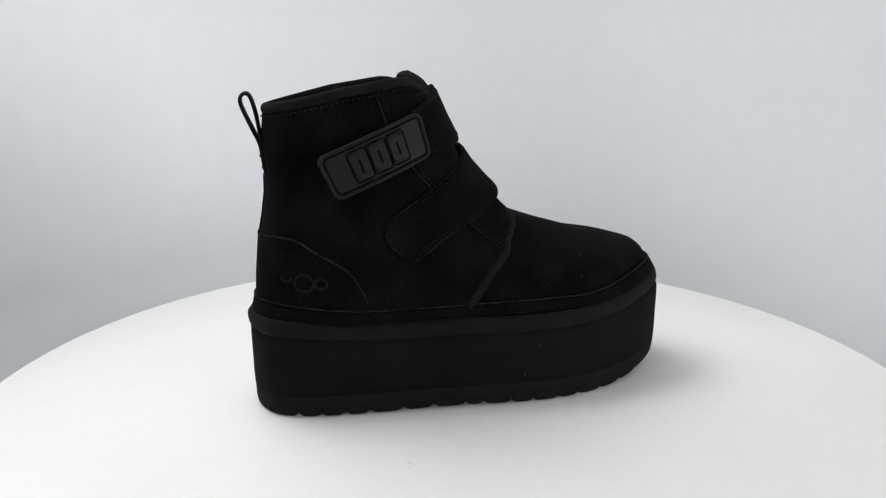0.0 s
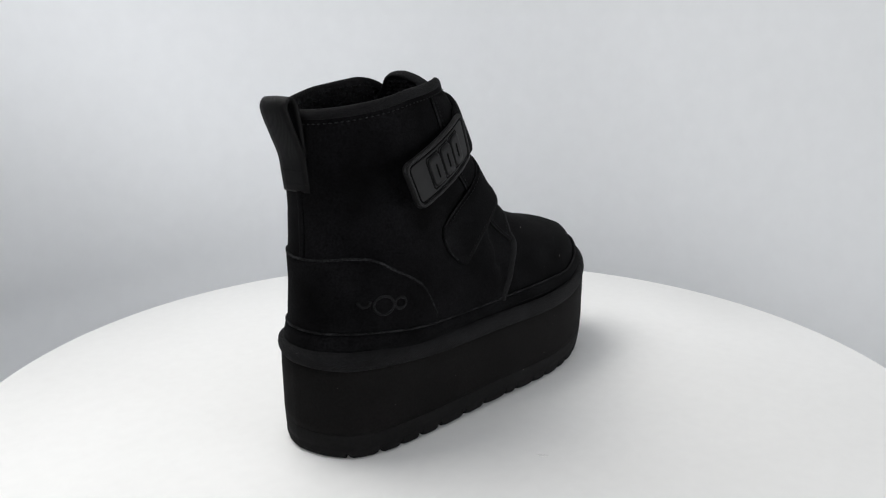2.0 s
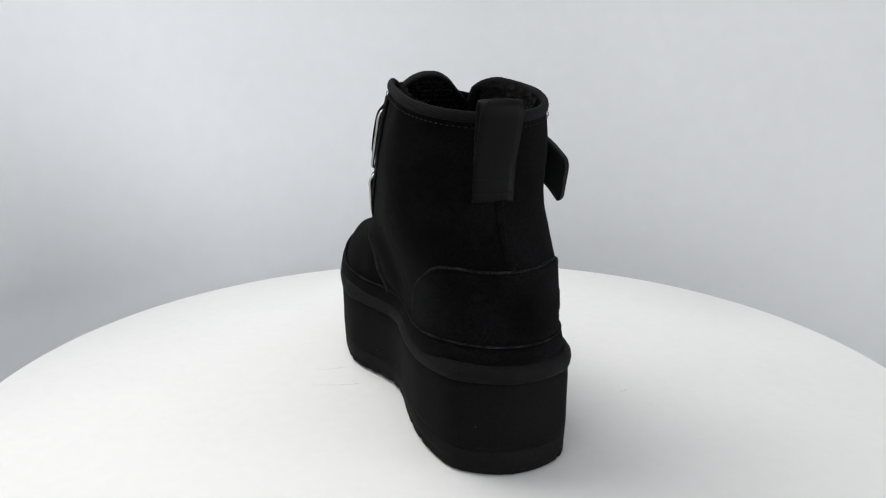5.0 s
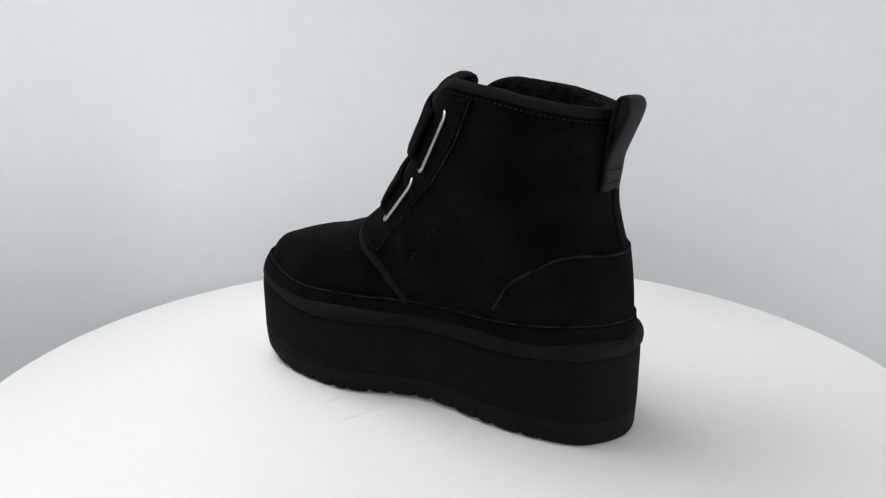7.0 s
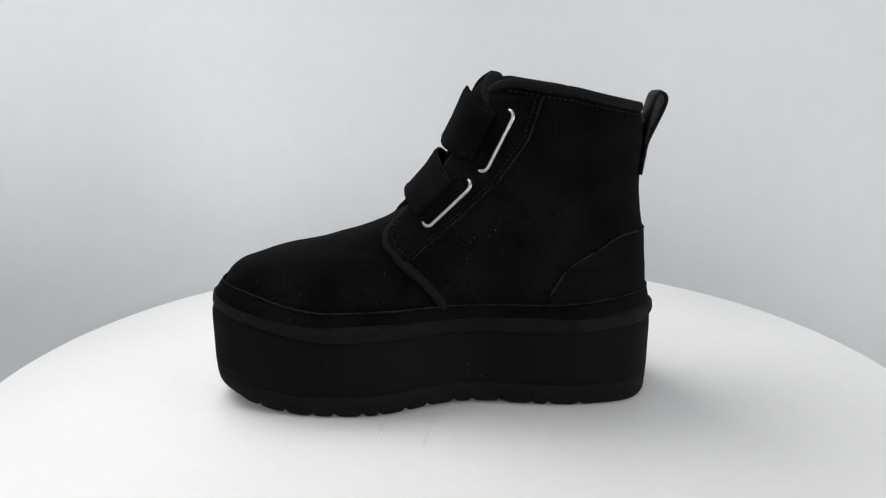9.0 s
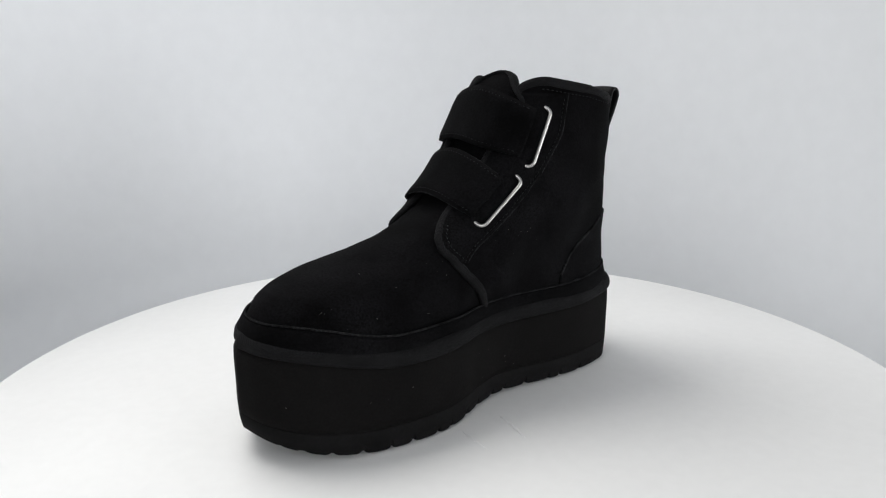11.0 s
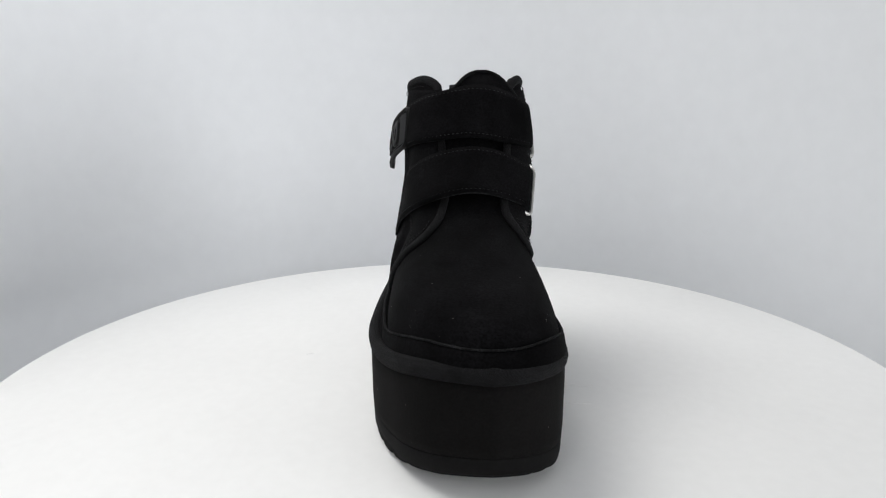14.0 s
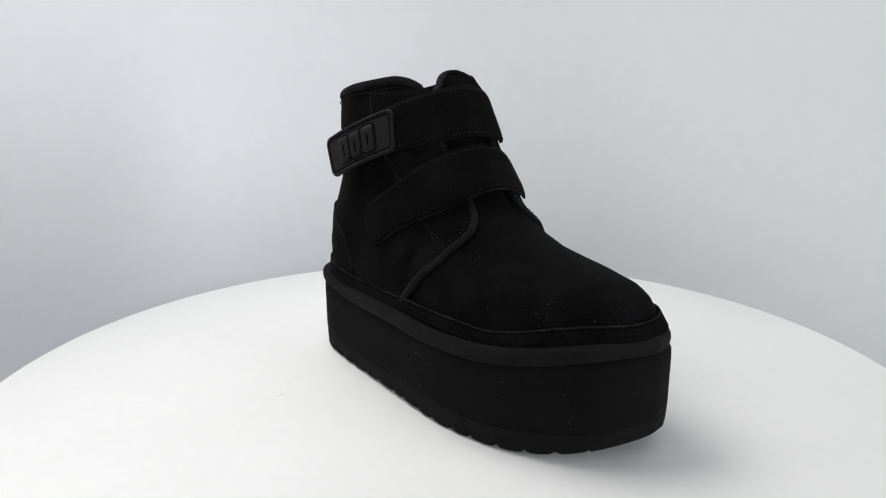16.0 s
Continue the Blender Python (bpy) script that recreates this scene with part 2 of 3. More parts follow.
def s_of_x(side, x, z):
    q = slice_side(z, side)
    return float(np.interp(x, q[:, 0], np.linspace(0, 1, NS)))


def s_of_y(side, y, z):
    """Near the front, where the outline comes to y."""
    q = slice_side(z, side)[NS // 2:]
    k = np.linspace(0, 1, NS)[NS // 2:]
    o = np.argsort(q[:, 1])
    return float(np.interp(y, q[o, 1], k[o]))


def collar_z(x):
    return float(np.interp(x, [-0.114, -0.068, -0.034, -0.02], [0.1765, 0.1872, 0.1922, 0.1932]))


# front edge of each quarter, from the welt up the seam and along the lacing gap
EDGE_LINE = {1: [(0.001, 0.048, 0.062), (0.0053, 0.046, 0.0689), (0.0150, 0.045, 0.079), (0.0252, 0.045, 0.0892), (0.0340, 0.043, 0.098), (0.0375, 0.040, 0.1040), (0.0360, 0.0360, 0.1130), (0.027, 0.0350, 0.1269), (0.004, 0.0369, 0.1505), (-0.008, 0.0385, 0.172), (-0.014, 0.0395, 0.186)],
             -1: [(0.001, -0.041, 0.062), (0.0048, -0.041, 0.0665), (0.0150, -0.038, 0.080), (0.0260, -0.032, 0.092), (0.0340, -0.023, 0.102), (0.0365, -0.0130, 0.1100), (0.0310, -0.0070, 0.1200), (0.021, -0.0060, 0.131), (0.004, -0.0075, 0.1500), (-0.008, -0.0085, 0.172), (-0.014, -0.0100, 0.186)]}
EDGES = {}


def quarter_edge(side, z):
    """The fraction s at which the quarter's front edge lies at height z."""
    if side not in EDGES:
        EDGES[side] = edge_table(side)
    s = float(np.interp(z, *EDGES[side]))
    return s


def edge_table(side):
    fine = spline(EDGE_LINE[side], 60)
    zs, ss = [], []
    for x, y, z in fine:
        o = slice_side(z, side)
        zs.append(z)
        ss.append(int(np.argmin(np.hypot(o[:, 0] - x, o[:, 1] - y))) / (NS - 1))
    ss = np.convolve(np.pad(ss, 2, mode="edge"), np.ones(5) / 5, mode="valid")
    return zs, list(ss)


def collar_top(side, s, edge):
    """Height of the upper's top edge at s, with the rounded front corner."""
    t = min(max((s / edge - 0.84) / 0.16, 0), 1)
    return collar_z(skin(side, s, 0.186).x) - 0.011 * (1 - math.sqrt(1 - t * t * 0.97))


boot = tagged(new("boot"), "black suede platform ankle boot with two straps on the turntable", "boot")


# ---------------------------------------------------------------- boot: sole


def sole_point(u, off=0.0):
    """The sole's outline, u from 0 to 1 round it from the back's middle, over the left side to the toe and back."""
    side = 1 if u <= 0.5 else -1
    k = 2 * u if u <= 0.5 else 2 - 2 * u
    q = SOLE_SIDE[side]
    f = k * (len(q) - 1)
    i = min(int(f), len(q) - 2)
    p = q[i] + (q[i + 1] - q[i]) * (f - i)
    if off:
        a, b = q[max(i - 1, 0)], q[min(i + 2, len(q) - 1)]
        d = (b - a) / np.linalg.norm(b - a)
        n = np.array((-d[1], d[0])) * side
        if k < 0.004:
            n = np.array((-1.0, 0.0))
        if k > 0.996:
            n = np.array((1.0, 0.0))
        p = p + n * off
    return p


SOLE_RIGHT = [(-0.1275, 0.0035), (-0.1260, -0.0095), (-0.1205, -0.0230), (-0.1120, -0.0322), (-0.0894, -0.0397), (-0.030, -0.0455), (0.0286, -0.0493), (0.0550, -0.0488), (0.0779, -0.0450), (0.0995, -0.0380), (0.1195, -0.0280), (0.1360, -0.0136), (0.1448, 0.0025), (0.1486, 0.0165)]
SOLE_LEFT = [(-0.1275, 0.0035), (-0.1245, 0.0150), (-0.1170, 0.0278), (-0.1065, 0.0357), (-0.0816, 0.0418), (-0.0600, 0.0430), (-0.0430, 0.0424), (-0.0220, 0.0408), (-0.0040, 0.0420), (0.0135, 0.0480), (0.0310, 0.0562), (0.0460, 0.0606), (0.0640, 0.0615), (0.0850, 0.0603), (0.1036, 0.0570), (0.1215, 0.0515), (0.1357, 0.0419), (0.1443, 0.0305), (0.1486, 0.0165)]


def sole_side(side):
    return spline(SOLE_LEFT if side > 0 else SOLE_RIGHT, 181)


SOLE_SIDE = {1: sole_side(1), -1: sole_side(-1)}


def lift(x):
    """How far the sole's underside stands off the table: toe spring and arch."""
    toe = 0.0150 * max(0.0, (x - 0.080) / 0.070) ** 2
    arch = 0.0014 * math.exp(-((x + 0.010) / 0.040) ** 2)
    return toe + arch


def rise(x):
    """How far the platform's top edge climbs towards the toe and the heel."""
    return 0.0122 * ease(x, 0.070, 0.150) + 0.0030 * ease(-x, 0.06, 0.120)


def sole_ring(z, off, n=220):
    out = []
    for k in range(n):
        x, y = sole_point(k / n, off + 0.0022 * ease(sole_point(k / n)[0], 0.10, 0.145))
        out.append((x, y, z + lift(x) * max(0, 1 - z / 0.046) + rise(x) * max(0, (z - 0.012) / 0.037)))
    return out


def build_sole():
    bm = bmesh.new()
    vs = grid_faces(bm, [sole_ring(z, o) for z, o in ((0.0139, -0.0028), (0.0142, -0.0018), (0.018, -0.0016), (0.028, -0.0016), (0.040, -0.0014), (0.0455, -0.0016), (0.0490, -0.004))], close_u=True)
    bm.faces.new(vs[0])
    bm.faces.new(vs[-1])
    part("midsole", bm, FOAM, boot, "tall matte black foam platform midsole")
    bm = bmesh.new()
    vs = grid_faces(bm, [sole_ring(z, o) for z, o in ((0.0019, -0.016), (0.0019, -0.0046), (0.0032, -0.0028), (0.0085, -0.0021), (0.0130, -0.0019), (0.0140, -0.0024))], close_u=True)
    bm.faces.new(vs[0])
    bm.faces.new(vs[-1])
    outsole = part("outsole", bm, OUTSOLE, boot, "thin black rubber outsole with notched tread")
    rnd = random.Random(4)
    # lugs with rounded ends, narrow gaps between them and plain runs at the toe tip and the heel
    u0 = 0.0
    while u0 < 1.0:
        x0 = sole_point(min(u0, 1.0))[0]
        plain = x0 < -0.104 or x0 > 0.135
        wide = 0.022 if plain else rnd.choice((0.013, 0.018, 0.023, 0.027))
        gap = 0.0 if plain else rnd.uniform(0.0024, 0.0042)
        u1 = min(u0 + wide, 1.0)
        us = [u0 + (u1 - u0) * f for f in (0, 0.06, 0.18, 0.5, 0.82, 0.94, 1)]
        round_off = [0.0, 0.0, 0.0, 0.0, 0.0, 0.0, 0.0] if plain else [0.0014, 0.0006, 0.0001, 0.0, 0.0001, 0.0006, 0.0014]
        bm = bmesh.new()
        rows = []
        for off, z in ((-0.0025, 0.0068), (-0.0023, 0.0030), (-0.0028, 0.0010), (-0.0045, 0.0001), (-0.016, 0.0001), (-0.017, 0.0066)):
            row = []
            for u, cut in zip(us, round_off):
                x, y = sole_point(u, off)
                row.append((x, y, min(z + cut, 0.0068) + lift(x)))
            rows.append(row)
        vs = grid_faces(bm, rows)
        bm.faces.new([q[0] for q in vs])
        bm.faces.new([q[-1] for q in vs])
        part("tread_lug", bm, OUTSOLE, outsole, smooth=False)
        u0 = u1 + gap
    # padded bead round the top of the platform
    n = 240
    path = []
    for k in range(n):
        x, y = sole_point(k / n, -0.0041)
        path.append((x, y, 0.0515 + rise(x) + 0.0003 * math.sin(k * 0.21)))
    bead = part("bead", sweep(path, [(0, 0, 1)] * n, oval(0.0041, 0.0052, 14), closed=True), BINDING, boot, "fabric-wrapped padded bead round the platform top")
    path = []
    for k in range(n):
        x, y = sole_point(k / n, -0.0068)
        path.append((x, y, 0.0572 + rise(x)))
    stitches("stitching", path, [(0, 0, 1)] * n, bead, 0.0024, 0.0004)


def stitches(name, path, ups, parent, pitch, size):
    """A row of thread dashes along a path, in one mesh."""
    bm = bmesh.new()
    p = np.array([tuple(q) for q in path])
    s = np.concatenate([[0], np.cumsum(np.linalg.norm(np.diff(p, axis=0), axis=1))])
    at = pitch * 0.3
    while at < s[-1] - pitch:
        a, b = ([float(np.interp(v, s, p[:, j])) for j in range(3)] for v in (at, at + pitch * 0.68))
        i = min(int(np.searchsorted(s, at)), len(ups) - 1)
        d = Vector(b) - Vector(a)
        up = Vector(ups[i])
        side = d.cross(up).normalized() * size
        up = up.normalized() * size
        a, b = Vector(a), Vector(b)
        m = (a + b) / 2 + up * 0.8
        va = bm.verts.new(a)
        vb = bm.verts.new(b)
        ring = [bm.verts.new(m + side), bm.verts.new(m + up), bm.verts.new(m - side), bm.verts.new(m - up)]
        for k in range(4):
            bm.faces.new((va, ring[k], ring[(k + 1) % 4]))
            bm.faces.new((vb, ring[(k + 1) % 4], ring[k]))
        at += pitch
    return part(name, bm, THREAD, parent)


build_sole()


# ---------------------------------------------------------------- boot: upper
def levels(z0, z1, n):
    """Heights spread evenly along the boot's front profile."""
    zs = np.linspace(z0, z1, 400)
    xs = np.interp(zs, FRONT_Z, FRONT_X)
    s = np.concatenate([[0], np.cumsum(np.hypot(np.diff(xs), np.diff(zs)))])
    return [float(v) for v in np.interp(np.linspace(0, s[-1], n), s, zs)]


def on_front(y, z, off):
    """A point of the front of the skin at the sideways place y."""
    side = 1 if y >= centre_y(np.interp(z, FRONT_Z, FRONT_X), z) else -1
    return skin(side, s_of_y(side, y, z), z, off)


def build_vamp():
    bm = bmesh.new()
    rows = []
    ks = [0.22 + 0.78 * (1 - (1 - k / 46) ** 1.35) for k in range(47)]
    for z in levels(0.050, 0.1180, 60):
        row = [skin(1, s, z) for s in ks] + [skin(-1, s, z) for s in ks[-2::-1]]
        wob = [0.0005 * noise.noise(Vector(p) * 45) for p in row]
        rows.append([p + Vector((0, 0, w)) for p, w in zip(row, wob)])
    grid_faces(bm, rows)
    part("vamp", bm, SUEDE, boot, "plain rounded black suede toe box")


def quarter_rows(side, off, nv=44, ns=56):
    rows = []
    for i in range(nv):
        v = i / (nv - 1)
        edge = quarter_edge(side, 0.054 + (0.1815 - 0.054) * v)
        row = []
        for j in range(ns):
            s = edge * j / (ns - 1)
            zc = collar_top(side, s, edge)
            z = 0.054 + (zc - 0.054) * v
            p = skin(side, s, z, off)
            w = noise.noise(p * 32) * 0.0007 + noise.noise(p * 90) * 0.00025
            row.append(p + Vector((0.3, side, 0)).normalized() * w * (1 if off > 0 else 0))
        rows.append(row)
    return rows


def build_quarters():
    for side in (1, -1):
        part("quarter", slab(quarter_rows(side, 0.0020), quarter_rows(side, -0.0006)), SUEDE, boot)
    path = [skin(1, 0.0, z, 0.0022) for z in np.linspace(0.10, 0.139, 30)]
    part("back_seam", sweep(path, [(-1, 0, 0)] * 30, oval(0.0022, 0.0006, 8)), SUEDE, boot)


FACING_X = ([0.070, 0.0892, 0.1163, 0.1402, 0.162, 0.1858, 0.195], [0.043, 0.0262, -0.0030, -0.0270, -0.0425, -0.0505, -0.0530])


def build_facings():
    for side in (1, -1):
        zs = np.linspace(0.0925, 0.1845, 44)
        outer, inner, ridge, ups = [], [], [], []
        for z in zs:
            s0, s1 = s_of_x(side, float(np.interp(z, *FACING_X)), z), quarter_edge(side, z)
            s1 = max(s1, s0 + 0.004)
            outer.append([skin(side, s0 + (s1 - s0) * k / 16, z, 0.0030) for k in range(17)])
            inner.append([skin(side, s0 + (s1 - s0) * k / 16, z, 0.0012) for k in range(17)])
            ridge.append(skin(side, s0, z, 0.0028))
            ups.append(skin(side, s0, z, 0.01) - skin(side, s0, z))
        facing = part("facing", slab(outer, inner), SUEDE, boot)
        part("cut_edge", sweep([p + Vector((0, 0, 0.0005 * noise.noise(p * 400))) for p in ridge], ups, oval(0.0006, 0.0005, 6)), EDGE, facing)
        row = [skin(side, s_of_x(side, float(np.interp(z, *FACING_X)) + 0.003, z), z, 0.0031) for z in zs]
        stitches("stitching", row, ups, facing, 0.0026, 0.00035)
        row = [skin(side, quarter_edge(side, z) - 0.022 + 0.3 * (z - 0.094), z, 0.0031) for z in np.linspace(0.094, 0.113, 16)]
        stitches("stitching", row, [(0.3, side, 0.2)] * 16, facing, 0.0026, 0.00045)


COUNTER = ([-0.122, -0.100, -0.087, -0.079, -0.0718, -0.067, -0.0625, -0.058], [0.1040, 0.1056, 0.1050, 0.1025, 0.0965, 0.0880, 0.0760, 0.0645])


def build_counter():
    """The heel counter goes round the back in one piece."""
    nv, ns = 16, 40
    ends = {side: s_of_x(side, -0.0582, 0.066) for side in (1, -1)}
    cols = [(1, ends[1] * (1 - k / ns)) for k in range(ns)] + [(-1, ends[-1] * k / ns) for k in range(ns + 1)]
    outer, inner = [], []
    for i in range(nv):
        a, b = [], []
        for side, s in cols:
            top = float(np.interp(skin(side, s, 0.08).x, *COUNTER))
            z = 0.055 + (top - 0.055) * i / (nv - 1)
            a.append(skin(side, s, z, 0.0030))
            b.append(skin(side, s, z, 0.0014))
        outer.append(a)
        inner.append(b)
    counter = part("heel_counter", slab(outer, inner), SUEDE, boot, "black suede heel counter with embossed mark")
    ups = []
    for (side, s), p in zip(cols, outer[-1]):
        q = skin(side, s, p.z, 0.0)
        ups.append((p - q).normalized())
    part("cut_edge", sweep([p - u * 0.0004 for p, u in zip(outer[-1], ups)], ups, oval(0.0008, 0.0008, 6)), EDGE, counter)
    # embossed mark on the outer side: a ring between two plain bars
    def on(x, z):
        s = s_of_x(-1, x, z)
        return skin(-1, s, z, 0.0031), (skin(-1, s, z, 0.01) - skin(-1, s, z)).normalized()
    loops = [[(-0.0930 + 0.0050 * math.cos(t), 0.0812 + 0.0048 * math.sin(t)) for t in np.linspace(0, 2 * math.pi, 29)],
             [(-0.1020 + 0.0026 * math.cos(t), 0.0843 + 0.0030 * math.sin(t)) for t in np.linspace(math.pi, 2 * math.pi, 17)],
             [(-0.0842 + 0.0032 * math.cos(t), 0.0812 + 0.0030 * math.sin(t)) for t in np.linspace(0, 2 * math.pi, 23)]]
    for loop in loops:
        pts = [on(x, z) for x, z in loop]
        part("embossed_shape", sweep([p for p, _ in pts], [u for _, u in pts], oval(0.0008, 0.00045, 6)), BINDING, counter)


def build_welt():
    """A suede strip round the foot of the upper, with a raw top edge."""
    ss = [k / 80 for k in range(81)]
    cols = [(1, s) for s in ss] + [(-1, s) for s in ss[-2:0:-1]]

    def top(x):
        return 0.0632 + 0.0108 * ease(x, 0.070, 0.140) + 0.0045 * ease(-x, 0.05, 0.115)
    rows = []
    for off, f in ((0.0004, 0), (0.0024, 0), (0.0028, 0.4), (0.0022, 0.85), (0.0014, 1.0), (-0.0004, 1.0)):
        rows.append([skin(side, s, 0.0515 + rise(skin(side, s, 0.06).x) + (top(skin(side, s, 0.06).x) - 0.0515 - rise(skin(side, s, 0.06).x)) * f, off * (1.5 - 0.5 * ease(skin(side, s, 0.06).x, 0.02, 0.10) + 0.45 * ease(-skin(side, s, 0.06).x, 0.045, 0.070))) for side, s in cols])
    bm = bmesh.new()
    grid_faces(bm, rows, close_u=True, close_v=True)
    welt = part("welt", bm, SUEDE, boot)
    path = [skin(side, s, top(skin(side, s, 0.06).x) + 0.0004 + 0.0002 * noise.noise(Vector((s * 40, side, 0))), 0.0014 * (1.6 - 0.6 * ease(skin(side, s, 0.06).x, 0.02, 0.10) + 0.95 * ease(-skin(side, s, 0.06).x, 0.045, 0.070))) for side, s in cols]
    part("cut_edge", sweep(path, [(0, 0, 1)] * len(path), oval(0.0008, 0.00055, 6), closed=True), EDGE, welt)


def build_tongue():
    zs = list(np.linspace(0.100, 0.186, 26)) + [0.1885, 0.191, 0.1932, 0.1949, 0.1960, 0.1966]
    outer, inner = [], []
    for z in zs:
        cy = float(np.interp(z, [0.10, 0.15, 0.19], [0.0140, 0.0165, 0.0195]))
        hw = 0.0235 if z < 0.178 else max(0.0014, 0.0195 * math.sqrt(max(0, 1 - ((z - 0.176) / 0.0208) ** 2.0)) + 0.004 * (1 - ease(z, 0.178, 0.190)))
        a, b = [], []
        for k in range(21):
            y = cy + hw * (2 * k / 20 - 1)
            p = on_front(y, min(z, 0.196), -0.0010 - 0.0035 * (1 - ease(z, 0.105, 0.128)))
            p = Vector((max(p.x, -0.034) + 0.006 * ease(z, 0.165, 0.185) - 0.004 * ease(z, 0.19, 0.199), y, z))
            a.append(p)
            b.append(p + Vector((-0.0065, 0, -0.001)))
        outer.append(a)
        inner.append(b)
    tongue = part("tongue", slab(outer, inner), SUEDE, boot, "black suede tongue with rounded top")
    rnd = random.Random(21)
    bm = bmesh.new()
    for _ in range(900):
        i, j = rnd.randrange(14, len(zs) - 3), rnd.randrange(3, 18)
        p = inner[i][j]
        d = Vector((-1, rnd.uniform(-0.7, 0.7), rnd.uniform(-0.5, 0.4))).normalized()
        bend = Vector((rnd.uniform(-1, 1), rnd.uniform(-1, 1), rnd.uniform(-1, 1)))
        k, w = rnd.uniform(0.0010, 0.0024), rnd.uniform(0.0003, 0.0006)
        sweep([p + d * -0.0005, p + d * k * 0.5 + bend * 0.0004, p + d * k * 0.8 + bend * 0.0012], [bend] * 3, oval(w, w, 3), bm=bm)
    part("fleece", bm, FLEECE, tongue, "curly black fleece on the tongue's back")
    rim = [r[0] for r in outer[20:]] + outer[-1][1:-1] + [r[-1] for r in outer[:19:-1]]
    part("binding", sweep([p + Vector((-0.0028, 0, 0)) for p in rim], [(1, 0, 0.3)] * len(rim), oval(0.0014, 0.0040, 8)), BINDING, tongue)


def build_collar():
    """Binding that runs up the front edge, round the opening and down the other edge."""
    path, ups = [], []

    def add(side, s, z, off=0.0012):
        path.append(skin(side, s, z, off))
        ups.append((skin(side, s, z, 0.01) - skin(side, s, z)).normalized())
    front = [z for z in np.linspace(0.0570, 0.1790, 76)]
    for z in front:
        add(-1, quarter_edge(-1, z), z)
    for side in (-1, 1):
        e = quarter_edge(side, 0.1815)
        steps = [k / 50 for k in range(1, 50)]
        for k in (reversed(steps) if side < 0 else [0.0] + steps):
            s = e * k
            add(side, s, collar_top(side, s, e) - 0.0005)
    for z in reversed(front):
        add(1, quarter_edge(1, z), z)
    part("collar_binding", sweep(path, ups, oval(0.0029, 0.0020, 12)), BINDING, boot, "woven black binding round the collar and front edges")
    row, rup = [], []
    for side in (-1, 1):
        e = quarter_edge(side, 0.19) * 0.90
        for k in (range(60, 0, -1) if side < 0 else range(0, 61)):
            s = e * k / 60
            z = collar_top(side, s, e * 1.11) - 0.0052
            row.append(skin(side, s, z, 0.0024))
            rup.append((skin(side, s, z, 0.01) - skin(side, s, z)).normalized())
    stitches("collar_stitching", row, rup, boot, 0.0030, 0.00042)


def build_lining():
    bm = bmesh.new()
    rnd = random.Random(8)
    cols = []
    for side in (1, -1):
        e = min(quarter_edge(side, z) for z in np.linspace(0.11, 0.18, 15)) * 0.93
        cols += [(side, e * k / 60) for k in (range(60, 0, -1) if side > 0 else range(0, 61))]
    rows = []
    for f in np.linspace(0, 1, 34):
        row = []
        for side, s in cols:
            zc = collar_top(side, s, e * 1.07) + 0.0014
            z = 0.105 + (zc - 0.105) * f
            d = 0.0030 + 0.0035 * math.sin(math.pi * min(1, (1 - f) * 6) / 2)
            p = skin(side, s, z, -d)
            w = abs(noise.noise(p * 210)) * 0.0032 + noise.noise(p * 480) * 0.0012
            row.append(p - (skin(side, s, z, 0.01) - skin(side, s, z)).normalized() * w)
        rows.append(row)
    grid_faces(bm, rows)
    # short curls of wool near the opening
    for _ in range(4600):
        i, j = rnd.randrange(20, 33), rnd.randrange(len(cols))
        p = rows[i][j]
        inward = (Vector((-0.06, 0.012, p.z)) - p).normalized()
        d = (inward * rnd.uniform(0.4, 1) + Vector((rnd.uniform(-1, 1), rnd.uniform(-1, 1), rnd.uniform(-0.2, 1.0))) * 0.6).normalized()
        bend = Vector((rnd.uniform(-1, 1), rnd.uniform(-1, 1), rnd.uniform(-1, 1)))
        length, r = rnd.uniform(0.0010, 0.0023), rnd.uniform(0.0002, 0.00045)
        pts = [p - d * 0.0006, p + d * length * 0.5 + bend * 0.0005, p + d * length * 0.8 + bend * 0.0016]
        sweep(pts, [bend] * 3, oval(r, r, 3), bm=bm)
    part("fleece_lining", bm, FLEECE, boot, "curly black fleece lining inside the shaft")
    bm = bmesh.new()
    rows = []
    for z, k in ((0.108, 1.0), (0.106, 0.5), (0.105, 0.02)):
        ring = [skin(1, s / 30, 0.115, -0.002) for s in range(31)] + [skin(-1, s / 30, 0.115, -0.002) for s in range(29, 0, -1)]
        c = Vector((-0.05, 0.011, 0))
        rows.append([Vector((c.x + (p.x - c.x) * k, c.y + (p.y - c.y) * k, z)) for p in ring])
    grid_faces(bm, rows, close_u=True)
    part("insole", bm, FLEECE, boot)


def sigma(p):
    """Signed distance fraction from the front's middle (left positive) and height of the skin point nearest to p."""
    best = None
    for side in (1, -1):
        q = slice_side(p[2], side)
        d = np.hypot(q[:, 0] - p[0], q[:, 1] - p[1])
        k = int(np.argmin(d))
        if best is None or d[k] < best[0]:
            best = (d[k], side * (1 - k / (NS - 1)), p[2])
    return best[1:]


def drape(sg, z, off):
    return skin(1 if sg >= 0 else -1, 1 - abs(sg), z, off)


